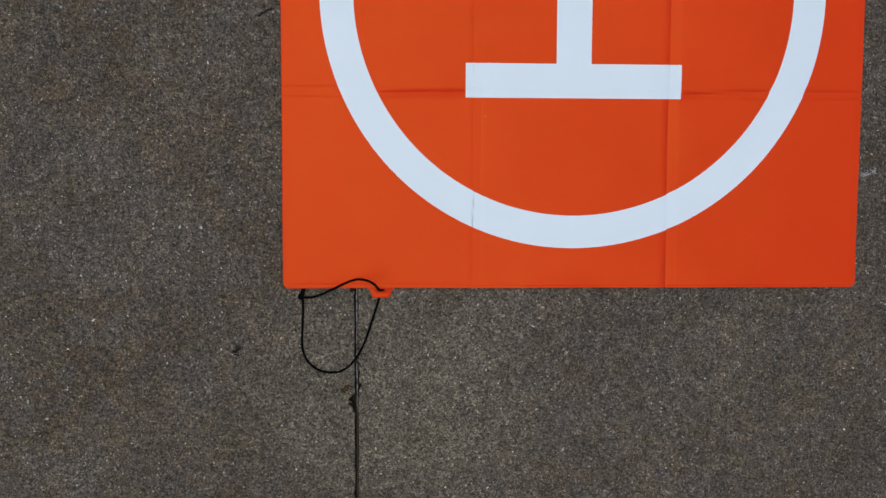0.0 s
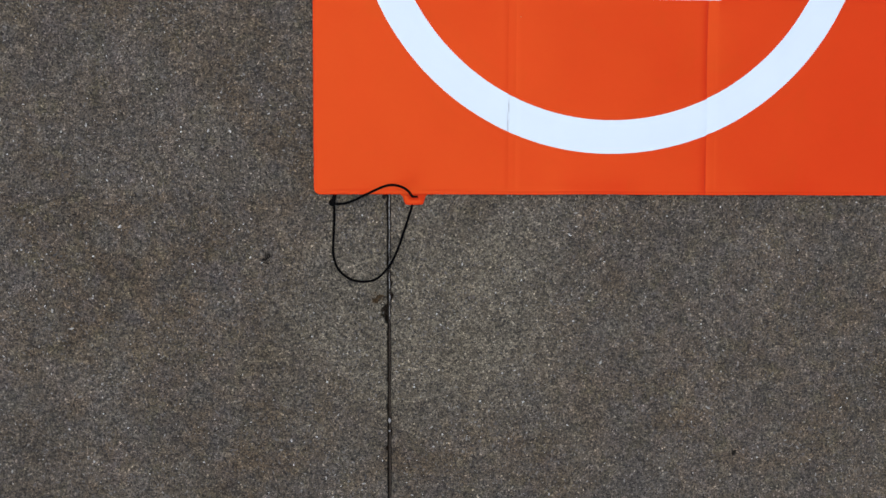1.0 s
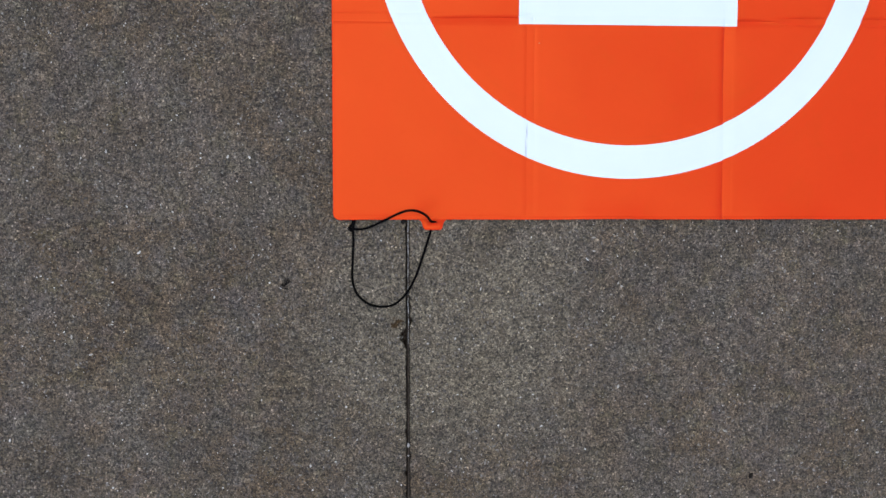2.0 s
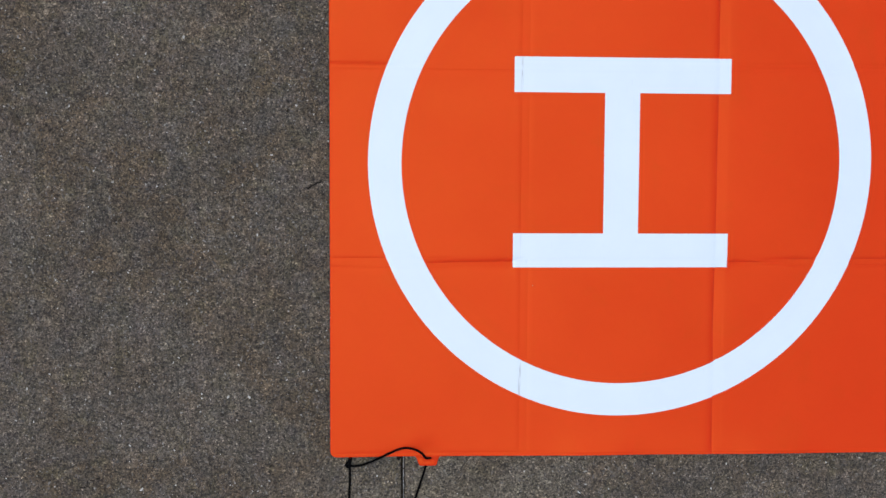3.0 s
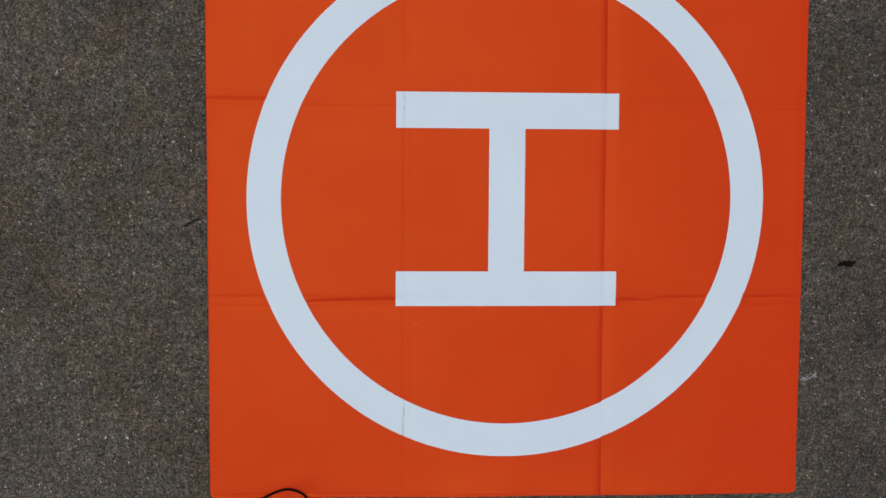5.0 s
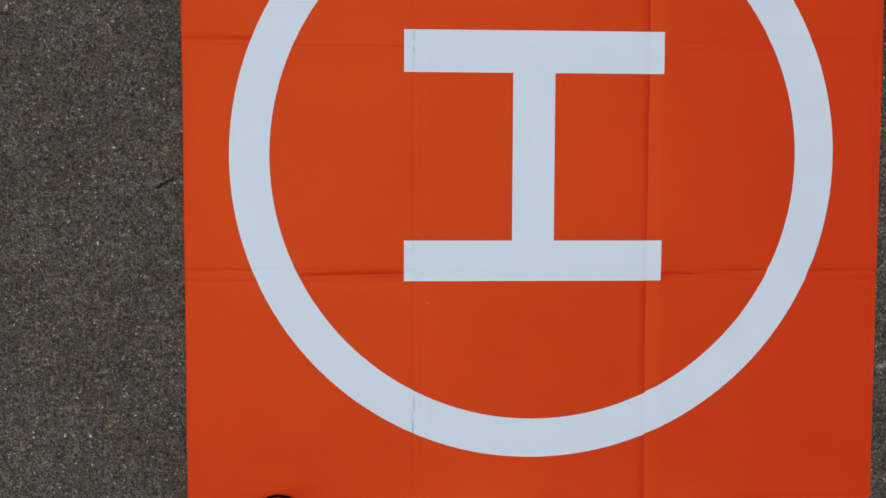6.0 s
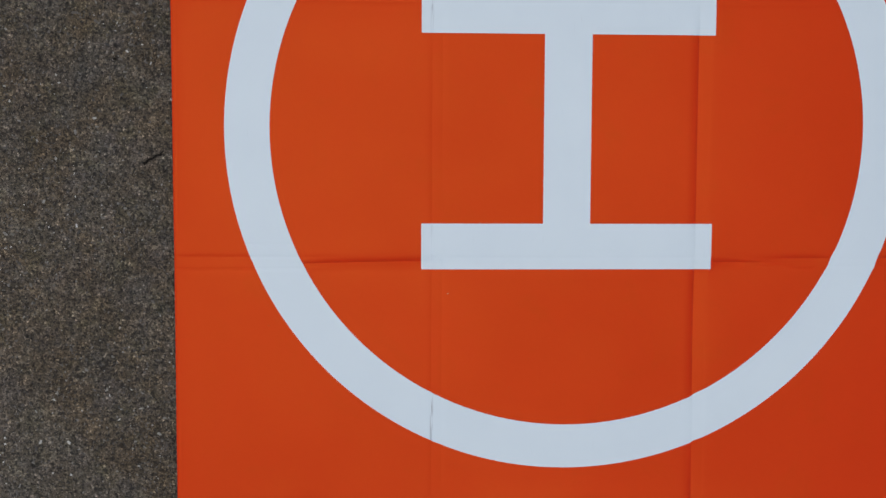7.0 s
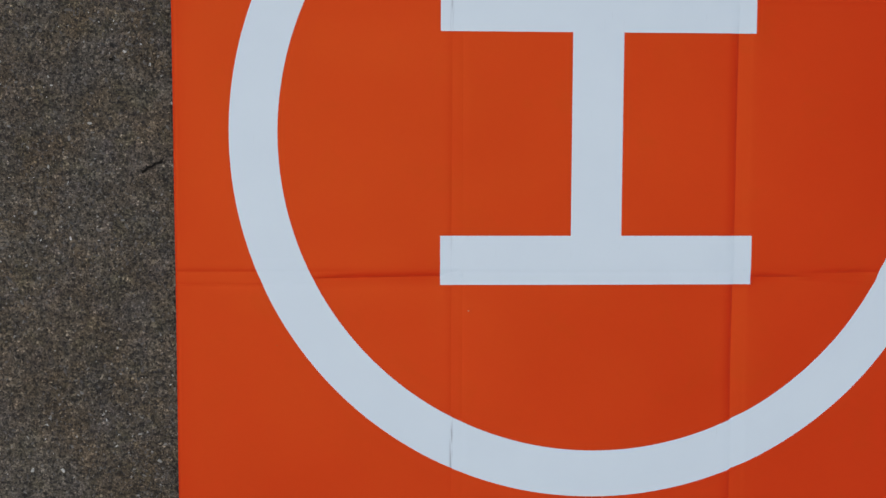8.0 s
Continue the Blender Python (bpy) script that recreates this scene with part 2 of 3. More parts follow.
def tube(bm, line, radius, sides=10, ends=True):
    """A tube along a line; radius is a number or a function of the share of the way."""
    rings, normal = [], None
    for i, p in enumerate(line):
        ahead = (line[min(i + 1, len(line) - 1)] - line[max(i - 1, 0)]).normalized()
        side = ahead.cross(Vector((0, 0, 1)))
        side = side.normalized() if side.length > 1e-4 else Vector((1, 0, 0))
        up = side.cross(ahead)
        r = radius(i / (len(line) - 1)) if callable(radius) else radius
        rings.append([bm.verts.new(p + r * (math.cos(k * math.tau / sides) * side + math.sin(k * math.tau / sides) * up)) for k in range(sides)])
    for a, b in zip(rings, rings[1:]):
        for k in range(sides):
            bm.faces.new((a[k], a[(k + 1) % sides], b[(k + 1) % sides], b[k]))
    if ends:
        bm.faces.new(rings[0][::-1])
        bm.faces.new(rings[-1])


def pebble(radius, flat, seed, stretch=1.0):
    bm = bmesh.new()
    bmesh.ops.create_icosphere(bm, subdivisions=2, radius=radius)
    for v in bm.verts:
        k = 1 + 0.45 * noise.noise(v.co / radius * 1.1 + Vector((seed, 0, 0)))
        v.co = Vector((v.co.x * k * stretch, v.co.y * k, v.co.z * k * flat))
    return bm


# ---- pavement: two cast slabs with a sawn joint between them ----
JOINT = 0.0815


def joint_at(y):
    """The joint's line, a little askew to the mat."""
    return JOINT - 0.0020 * min(1.0, max(-1.0, y))


FAR = 400.0
pavement = tagged(new("pavement"), "weathered brown-grey concrete pavement with exposed sand grains", "pavement", kind="structure")


def joint_edge(side, y):
    """Where a slab's edge stands along the joint: nearly straight, with small broken-out spots."""
    half = 0.0021 + 0.0006 * wave(y, side, 170, 3.0) + 0.0004 * wave(y, side, 45, 7.0) + 0.0006 * wave(y, side, 390, 5.0)
    for at, of, depth, length in ((-0.1273, -1, 0.0062, 0.0088), (-0.1358, -1, 0.0026, 0.0070), (-0.1115, 1, 0.0026, 0.0060), (-0.0971, 1, 0.0014, 0.0050),
                                  (-0.2036, -1, 0.0018, 0.0030), (-0.2344, -1, 0.0020, 0.0035), (-0.2809, -1, 0.0024, 0.0040),
                                  (-0.3047, -1, 0.0016, 0.0030), (-0.0094, -1, 0.0012, 0.0040), (-0.2621, 1, 0.0012, 0.0040)):
        if of == side:
            half += depth * math.exp(-((y - at) / length * 1.4) ** 4) * (1 + 0.5 * wave(y, 0, 500, at))
    return half


def slab(side):
    bm = bmesh.new()
    ys = [-FAR, -20, -3] + [-0.9 + i * 0.0012 for i in range(1320)] + [3, 20, FAR]
    rows = []
    for off, z in ((0.0006, -0.03), (0.0002, -0.006), (0.0, -0.0012), (0.0007, -0.0003), (0.0022, 0.0), (0.30, 0.0), (3.0, 0.0), (FAR, 0.0)):
        row = []
        for y in ys:
            e = joint_edge(side, y) if off < 0.1 else 0.0
            row.append(bm.verts.new((joint_at(y) + side * (e + off), y, z)))
        rows.append(row)
    grid_faces(bm, rows)
    return part("slab", bm, CONCRETE, pavement, smooth=True)


def joint_filler():
    """Packed dirt in the joint, domed, with open cracks along both slabs."""
    bm = bmesh.new()
    rows = []
    for off, z in ((-0.0090, -0.0280), (-0.0015, -0.0270), (-0.0005, -0.0036), (0.0004, -0.0017), (0.0011, -0.0022), (0.0017, -0.0100), (0.0090, -0.0160)):
        row = []
        for k in range(1320):
            y = -0.9 + k * 0.0012
            row.append(bm.verts.new((joint_at(y) + 0.0003 + off + 0.0005 * wave(off * 300, y, 110, 6.0) + 0.0005 * wave(off * 300, y, 420, 3.0), y, z + 0.0016 * wave(off * 300, y, 330, 2.0) + 0.0010 * wave(1, y, 40, 9.0))))
        rows.append(row)
    grid_faces(bm, rows)
    return part("joint_filler", bm, FILLER, pavement, "dark dirt packed into the joint")


def sealant():
    """Broken pale remains of old sealant in the joint near the mat."""
    bm = bmesh.new()
    rng = random.Random(3)
    y = 0.02
    while y > -0.135:
        long = rng.uniform(0.010, 0.030)
        steps = int(long / 0.0009)
        line = []
        for i in range(steps + 1):
            v = y - long * i / steps
            line.append(Vector((joint_at(v) + 0.0005 + 0.0006 * wave(0, v, 140, 4.0) + 0.0005 * wave(2, v, 520, 4.0), v, -0.0010 + 0.0007 * wave(1, v, 90, 5.0))))
        size = rng.uniform(0.00028, 0.00052)
        tube(bm, line, lambda s, r=size, o=y: r * max(0.25, 1 + 1.5 * wave(s * 12, o, 2.6, 2.0)) * (0.3 + 0.7 * math.sin(math.pi * min(0.97, max(0.03, s))) ** 0.4), 8)
        y -= long + rng.uniform(-0.002, 0.004)
    return part("joint_sealant", bm, SEALANT, pavement, "broken pale remains of old sealant in the joint")


def sand_grains(count=150000):
    """The coarser sand that stands a little proud of the worn cement, round the mat."""
    rng = np.random.RandomState(7)
    x, y = rng.uniform(-0.52, 0.80, count), rng.uniform(-0.52, 0.72, count)
    patch = np.sin(x * 31 + 2 * np.sin(y * 17)) + np.sin(y * 37 + 2 * np.sin(x * 23))
    keep = ~((x > 0.012) & (x < 0.638) & (y > 0.012) & (y < 0.640)) & (np.abs(x - JOINT + 0.0020 * y) > 0.0045) & (rng.uniform(-1.9, 1.9, count) < patch + 0.8)
    x, y = x[keep], y[keep]
    n = len(x)
    size = np.clip(rng.lognormal(math.log(0.00062), 0.36, n), 0.00032, 0.0015)
    turn, long = rng.uniform(0, math.tau, n), rng.uniform(1.0, 2.3, n)
    verts = np.zeros((n, 6, 3))
    for k in range(5):
        a = k * math.tau / 5 + rng.uniform(-0.35, 0.35, n)
        r = size * rng.uniform(0.75, 1.25, n)
        px, py = r * np.cos(a) * long, r * np.sin(a)
        verts[:, k, 0] = x + px * np.cos(turn) - py * np.sin(turn)
        verts[:, k, 1] = y + px * np.sin(turn) + py * np.cos(turn)
        verts[:, k, 2] = -0.0001
    verts[:, 5, 0], verts[:, 5, 1] = x + rng.normal(0, 0.25, n) * size, y + rng.normal(0, 0.25, n) * size
    verts[:, 5, 2] = size * rng.uniform(0.25, 0.6, n)
    fan = np.array([(k, (k + 1) % 5, 5) for k in range(5)])
    faces = (np.arange(n)[:, None, None] * 6 + fan[None]).reshape(-1, 3)
    me = bpy.data.meshes.new("sand_grains")
    me.from_pydata(verts.reshape(-1, 3).tolist(), [], faces.tolist())
    me.materials.append(SAND)
    ob = new("sand_grains", me)
    ob.parent = pavement
    return tagged(ob, "pale and dark sand grains standing out of worn concrete", kind="stuff")


slab(-1)
slab(1)
sand_grains()
joint_filler()
sealant()

# ---- the landing mat: nine stiff panels in one welded cover ----
SIZE = 0.65
PANELS_X = ((0.0062, 0.2100), (0.2205, 0.4262), (0.4385, 0.6438))
PANELS_Y = ((0.0062, 0.2131), (0.2228, 0.4283), (0.4381, 0.6438))
LOW, HIGH = 0.00500, 0.0053
RING_AT, RING_OUT, RING_IN = (0.3237, 0.3265), 0.2815, 0.2450


def panel_distance(x, y):
    """How far a point lies inside the nearest panel's rounded outline (negative: in a fold or in the hem)."""
    best = -1.0
    for x0, x1 in PANELS_X:
        for y0, y1 in PANELS_Y:
            r = 0.006
            dx = abs(x - (x0 + x1) / 2) - (x1 - x0) / 2 + r
            dy = abs(y - (y0 + y1) / 2) - (y1 - y0) / 2 + r
            d = r - math.hypot(max(dx, 0), max(dy, 0)) - min(max(dx, dy), 0)
            best = max(best, d)
    return best


def hem_lift(x):
    """The near hem stands off the ground, most of all in two places where the cover bulges."""
    bulge = math.exp(-((x - 0.298) / 0.040) ** 4) + 0.8 * math.exp(-((x - 0.500) / 0.045) ** 4) + 0.4 * math.exp(-((x - 0.420) / 0.025) ** 2)
    return (0.0022 + 0.0038 * bulge) * smoothstep(0.13, 0.24, x)


def mat_height(x, y):
    d = panel_distance(x, y)
    z = LOW + (HIGH - LOW) * smoothstep(-0.0042, 0.0042, d)
    z += 0.0009 * wave(x, y, 7, 11.0) + 0.0004 * wave(x, y, 19, 5.0)
    # creases along the folds, uneven along their length
    def crease(off, width, depth):
        return -depth * math.exp(-(math.sqrt(off * off + 4e-8) - 0.0002) / width)

    def tuck(off, depth, steep=0.0016, slow=0.008):
        """A fold where one side drops steeply and the other comes up again slowly."""
        return -depth * math.exp(-(off / steep if off > 0 else -off / slow))

    bend = 0.0007 * wave(x, 0, 9, 1.0)
    reach = math.hypot(x - RING_AT[0], y - RING_AT[1])
    bare = 1 - 0.85 * smoothstep(RING_IN - 0.002, RING_IN + 0.001, reach) * (1 - smoothstep(RING_OUT - 0.001, RING_OUT + 0.002, reach))
    # the lower fold: slack between ring and letter on one side, pulled into two pleats on the other
    slack = smoothstep(0.070, 0.150, x) * (1 - smoothstep(0.197, 0.206, x))
    tight = smoothstep(0.441, 0.448, x) * (1 - smoothstep(0.468, 0.515, x))
    slant = y - 0.2177 - 0.014 * (x - 0.17) - bend
    z += tuck(slant, 0.0021 * slack * bare * (1 + 0.5 * wave(x, 0, 25, 2.0)))
    z += tuck(y - 0.2176 - bend, 0.0019 * tight * (1 + 0.5 * wave(x, 0, 31, 6.0)))
    for line, depth in ((0.2222, 0.00042), (0.2126, 0.00040), (0.2325, 0.00020)):
        z += crease(y - line - 0.6 * bend, 0.0013, depth * (1 - slack) * (1 - smoothstep(0.190, 0.200, x)) * (0.8 + 0.9 * wave(x, line, 18, 3.0)))
    flat = 1 - 0.75 * smoothstep(0.536, 0.544, x) * (1 - smoothstep(0.582, 0.590, x))
    pleat = flat * smoothstep(0.468, 0.505, x)
    z += tuck(y - 0.2208 - bend, 0.0011 * pleat * bare * (0.9 + 0.8 * wave(x, 1, 27, 8.0)))
    z += crease(y - 0.2140 - 0.7 * bend, 0.0016, 0.0006 * pleat * (0.9 + 0.9 * wave(x, 2, 21, 4.0)))
    # under the letter's bar the fold shows faintly, with a dent where the folds cross
    bar = smoothstep(0.200, 0.206, x) * (1 - smoothstep(0.437, 0.445, x))
    z += crease(y - 0.2214 - 0.5 * bend, 0.0013, 0.00030 * bar)
    z += crease(y - 0.2190 - 0.25 * (x - 0.2020), 0.0012, 0.0007 * bar * (1 - smoothstep(0.212, 0.220, x)))
    z -= 0.0008 * math.exp(-((x - 0.2178) / 0.0012) ** 2 - ((y - 0.2180) / 0.0024) ** 2)
    # the upper fold, nearly flat
    z += crease(y - 0.4340 - bend, 0.0015, 0.0007 * (1 - smoothstep(0.05, 0.12, x)) + 0.0004 * smoothstep(0.44, 0.46, x))
    z += crease(y - 0.4376, 0.0014, 0.00032 * smoothstep(0.42, 0.50, x)) + crease(y - 0.4290, 0.0014, 0.00020)
    # the two folds that run up the mat
    side = 0.0006 * wave(y, 0, 9, 6.0)
    stiff = 1 - 0.72 * (math.exp(-((y - 0.230) / 0.019) ** 6) + math.exp(-((y - 0.4235) / 0.019) ** 6))
    quiet = 1 - 0.5 * math.exp(-(y / 0.050) ** 2)
    z += tuck(0.4298 + side - x, 0.0016 * stiff * (0.4 + 0.6 * bare) * (0.85 + 0.7 * wave(y, 2, 11, 9.0)), 0.0018, 0.012)
    z += crease(x - 0.4392 - 0.4 * side, 0.0016, 0.00016 * stiff * (0.7 + wave(y, 6, 15, 2.0)))
    z += crease(x - 0.2106 - 0.5 * side, 0.0016, 0.00017 * stiff * quiet * (0.8 + wave(y, 4, 13, 3.0)))
    z += crease(x - 0.2190, 0.0016, 0.00017 * stiff * quiet * (0.8 + wave(y, 5, 9, 4.0)))
    z += crease(x - 0.4306, 0.0016, 0.00045 * math.exp(-(y / 0.045) ** 2))
    # a slanting wrinkle beside the lower fold
    u = (x - 0.475) + 6.0 * (y - 0.2185)
    z += 0.0007 * math.exp(-(u / 0.012) ** 2) * math.exp(-((x - 0.485) / 0.030) ** 2) * math.exp(-((y - 0.2175) / 0.006) ** 2)
    # the cover is pulled in at the tab, and sinks by the cord
    z -= 0.0013 * math.exp(-(((x - 0.108) / 0.012) ** 2 + ((y - 0.008) / 0.009) ** 2))
    z += 0.0008 * math.exp(-(((x - 0.088) / 0.020) ** 2 + ((y - 0.022) / 0.012) ** 2))
    edge = min(x, y, SIZE - x, SIZE - y)
    z += hem_lift(x) * math.exp(-y / 0.016)
    # the weld that runs inside the hem
    z -= (0.00028 if edge == y else 0.00010) * math.exp(-((edge - 0.0036) / 0.0011) ** 2)
    return max(z - 0.0005 * (1 - smoothstep(0.0, 0.0016, edge)), 0.0012)


def mat_place(x, y):
    """Small bends of the cover's outline."""
    left, right, near = (max(0.0, 1 - d / 0.036) for d in (x, SIZE - x, y))
    nx = x + (0.0009 - 0.0011 * y) * left + (0.0020 - 0.0024 * y) * right + 0.0003 * wave(y, 0, 8, 4.0) * (abs(x - 0.325) / 0.325) ** 3
    ny = y + (0.0011 - 0.0027 * x + 0.15 * (hem_lift(x) - 0.0018)) * near + 0.0005 * wave(x, 0, 9, 2.0) * (abs(y - 0.325) / 0.325) ** 3
    return nx, ny


def grid_lines(folds):
    marks = {0.0, SIZE}
    for c in folds:
        for i in range(-24, 25):
            marks.update((round(c + i * 0.0005, 6), round(c + i * 0.00025, 6)))
    for i in range(1, 18):
        marks.update((round(i * 0.0008, 6), round(SIZE - i * 0.0008, 6)))
    dense = sorted(marks)
    out = [dense[0]]
    for v in dense[1:]:
        gap = v - out[-1]
        n = max(1, int(gap / 0.0055))
        start = out[-1]
        out += [start + gap * k / n for k in range(1, n + 1)]
    return out


landing_mat = tagged(new("landing_mat"), "orange folding drone landing mat lying flat on concrete", "landing mat")
FOLDS_X = (0.2155, 0.4320)
FOLDS_Y = (0.2182, 0.4332)


def round_corner(x, y, r=0.0075):
    cx = r if x < r else SIZE - r if x > SIZE - r else x
    cy = r if y < r else SIZE - r if y > SIZE - r else y
    d = math.hypot(x - cx, y - cy)
    if cx != x and cy != y and d > r:
        return cx + (x - cx) * r / d, cy + (y - cy) * r / d
    return x, y


def mat_panel(xs, ys, edges):
    """One of the nine padded fields with its share of the folds and the hem."""
    bm = bmesh.new()
    rows = []
    for y in ys:
        row = []
        for x in xs:
            px, py = round_corner(x, y)
            row.append(bm.verts.new((*mat_place(px, py), mat_height(px, py))))
        rows.append(row)
    grid_faces(bm, rows)

    def skirt(line):
        mid = Vector((SIZE / 2, SIZE / 2, 0))
        lips = []
        for inset, drop in ((0.0, 0.0007), (0.0012, 0.0010), (0.0080, 0.0018)):
            row = []
            for v in line:
                way = Vector((v.co.x - mid.x, v.co.y - mid.y, 0)).normalized()
                row.append(bm.verts.new((v.co.x - way.x * inset, v.co.y - way.y * inset, max(v.co.z - drop, 0.0001))))
            lips.append(row)
        grid_faces(bm, [line] + lips)

    if "left" in edges:
        skirt([r[0] for r in rows][::-1])
    if "right" in edges:
        skirt([r[-1] for r in rows])
    if "bottom" in edges:
        skirt(rows[0])
    if "top" in edges:
        skirt(rows[-1][::-1])
    return from_bm("panel", bm, FABRIC, landing_mat)


def between(lines, a, b):
    return [v for v in lines if a - 1e-7 <= v <= b + 1e-7]


LINES_X, LINES_Y = grid_lines(FOLDS_X), grid_lines(FOLDS_Y)
for i, (xa, xb) in enumerate(((0.0, FOLDS_X[0]), FOLDS_X, (FOLDS_X[1], SIZE))):
    for j, (ya, yb) in enumerate(((0.0, FOLDS_Y[0]), FOLDS_Y, (FOLDS_Y[1], SIZE))):
        sides = [n for n, yes in (("left", i == 0), ("right", i == 2), ("bottom", j == 0), ("top", j == 2)) if yes]
        mat_panel(between(LINES_X, xa, xb), between(LINES_Y, ya, yb), sides)


# ---- the white print on the mat ----
def pinch(x, y):
    """The print is drawn together a little where the cover folds."""
    for c, w, a in ((0.4300, 0.0045, 0.42), (0.2110, 0.0030, 0.20)):
        x -= a * (x - c) * math.exp(-((x - c) / w) ** 2)
    for c, w, a in ((0.2186, 0.0055, -0.40 if x > 0.46 else 0.10), (0.4335, 0.0045, 0.12)):
        y -= a * (y - c) * math.exp(-((y - c) / w) ** 2)
    return x, y


def printed(bm, x, y, lift=0.00045):
    x, y = pinch(x, y)
    return bm.verts.new((*mat_place(x, y), mat_height(x, y) + lift))


def ring_print():
    bm = bmesh.new()
    n, m = 2400, 36
    rows = []
    for k in range(m + 1):
        r = RING_IN + (RING_OUT - RING_IN) * k / m
        rows.append([printed(bm, RING_AT[0] + r * math.cos(i * math.tau / n), RING_AT[1] + r * math.sin(i * math.tau / n)) for i in range(n)])
    for a, b in zip(rows, rows[1:]):
        for i in range(n):
            bm.faces.new((a[i], b[i], b[(i + 1) % n], a[(i + 1) % n]))
    return from_bm("ring", bm, PRINT, landing_mat, "white printed ring")


def letter_print():
    bm = bmesh.new()
    xs = [0.2019, 0.3024, 0.3415, 0.4434]
    ys = [0.2116, 0.2495, 0.4043, 0.4430]

    def steps(a, b):
        n = max(2, int((b - a) / 0.0008))
        return [a + (b - a) * i / n for i in range(n + 1)]

    made = {}

    def vert(x, y):
        key = (round(x, 6), round(y, 6))
        if key not in made:
            made[key] = printed(bm, x, y)
        return made[key]

    for (x0, x1), (y0, y1) in (((xs[0], xs[1]), (ys[0], ys[1])), ((xs[1], xs[2]), (ys[0], ys[1])), ((xs[2], xs[3]), (ys[0], ys[1])),
                               ((xs[1], xs[2]), (ys[1], ys[2])),
                               ((xs[0], xs[1]), (ys[2], ys[3])), ((xs[1], xs[2]), (ys[2], ys[3])), ((xs[2], xs[3]), (ys[2], ys[3]))):
        grid_faces(bm, [[vert(x, y) for x in steps(x0, x1)] for y in steps(y0, y1)])
    return from_bm("letter", bm, PRINT, landing_mat, "white printed letter H lying on its side")


ring_print()
letter_print()


# ---- tab and elastic cord ----
def tab():
    """A small welded tongue with a slit for the cord."""
    bm = bmesh.new()
    top, outline = 0.0026, []
    shape = ((0.0931, 0.0036), (0.0944, 0.0000), (0.0967, -0.0024), (0.0981, -0.0069), (0.0994, -0.0094), (0.1019, -0.0107),
             (0.1159, -0.0108), (0.1186, -0.0097), (0.1199, -0.0069), (0.1211, -0.0024), (0.1235, 0.0004), (0.1254, 0.0036))
    outline = glide([(x, y, 0) for x, y in shape], 3)
    hole = [Vector((0.1098 + 0.0036 * math.cos(a), -0.0020 + 0.0011 * math.sin(a), 0)) for a in [i * math.tau / len(outline) + 2.4 for i in range(len(outline))]]
    rows = []
    for line, z in ((outline, 0.0002), (outline, top - 0.0005), ([p.lerp(h, 0.08) for p, h in zip(outline, hole)], top),
                    (hole, top - 0.0001), (hole, 0.0002)):
        rows.append([bm.verts.new((p.x, p.y, z)) for p in line])
    for a, b in zip(rows, rows[1:]):
        n = len(a)
        for i in range(n):
            bm.faces.new((a[i], a[(i + 1) % n], b[(i + 1) % n], b[i]))
    return part("tab", bm, FABRIC, landing_mat, "orange tongue with a slit for the cord")


def cord():
    ground, r = 0.0014, 0.0013
    low = [(0.0237, 0.0046, 0.0012), (0.0228, -0.0024, 0.0022), (0.0221, -0.0088, 0.0030), (0.0225, -0.0232, ground), (0.0216, -0.0440, ground), (0.0210, -0.0628, ground), (0.0242, -0.0765, ground),
           (0.0303, -0.0852, ground), (0.0401, -0.0921, ground), (0.0525, -0.0947, ground), (0.0655, -0.0929, ground), (0.0761, -0.0849, ground),
           (0.0842, -0.0738, ground), (0.0911, -0.0595, ground), (0.0973, -0.0416, ground), (0.1023, -0.0261, ground), (0.1062, -0.0133, ground), (0.1075, -0.0053, 0.0012)]
    over = [(0.1127, -0.0016, 0.0034), (0.1090, -0.0020, 0.0040), (0.1062, -0.0009, 0.0052), (0.1028, 0.0038, 0.0070), (0.0973, 0.0078, 0.0078), (0.0905, 0.0102, 0.0078),
            (0.0831, 0.0109, 0.0076), (0.0757, 0.0091, 0.0072), (0.0676, 0.0057, 0.0070), (0.0553, -0.0002, 0.0066), (0.0430, -0.0061, 0.0046),
            (0.0339, -0.0092, 0.0034), (0.0259, -0.0098, 0.0034), (0.0208, -0.0091, 0.0036)]
    bm = bmesh.new()
    tube(bm, glide(low, 6), r)
    ob = part("cord", bm, CORD, landing_mat, "black elastic cord loop")
    bm = bmesh.new()
    tube(bm, glide(over, 6), lambda s: r * (0.72 + 0.28 * smoothstep(0.05, 0.12, s)))
    part("cord", bm, CORD, landing_mat, "black elastic cord lying over the mat's edge")
    bm = bmesh.new()
    turn = [(0.0204 + 0.0020 * math.cos(a), -0.0085 + 0.0024 * math.sin(a), 0.0026 + 0.0006 * a / 6) for a in [i * 0.7 for i in range(16)]]
    tube(bm, glide(turn, 3), 0.0016, 8)
    tube(bm, glide([(0.0207, -0.0093, 0.003), (0.0184, -0.0091, 0.0032), (0.0170, -0.0081, 0.0026)], 4), 0.0013, 8)
    tube(bm, glide([(0.0216, -0.0073, 0.003), (0.0232, -0.0023, 0.0028), (0.0244, 0.0037, 0.0012)], 4), 0.0015, 8)
    tube(bm, glide([(0.0200, -0.0068, 0.0032), (0.0218, -0.0023, 0.0026), (0.0226, 0.0037, 0.0012)], 4), 0.0014, 8)
    part("knot", bm, CORD, landing_mat, "tight black overhand knot")
    return ob


tab()
cord()


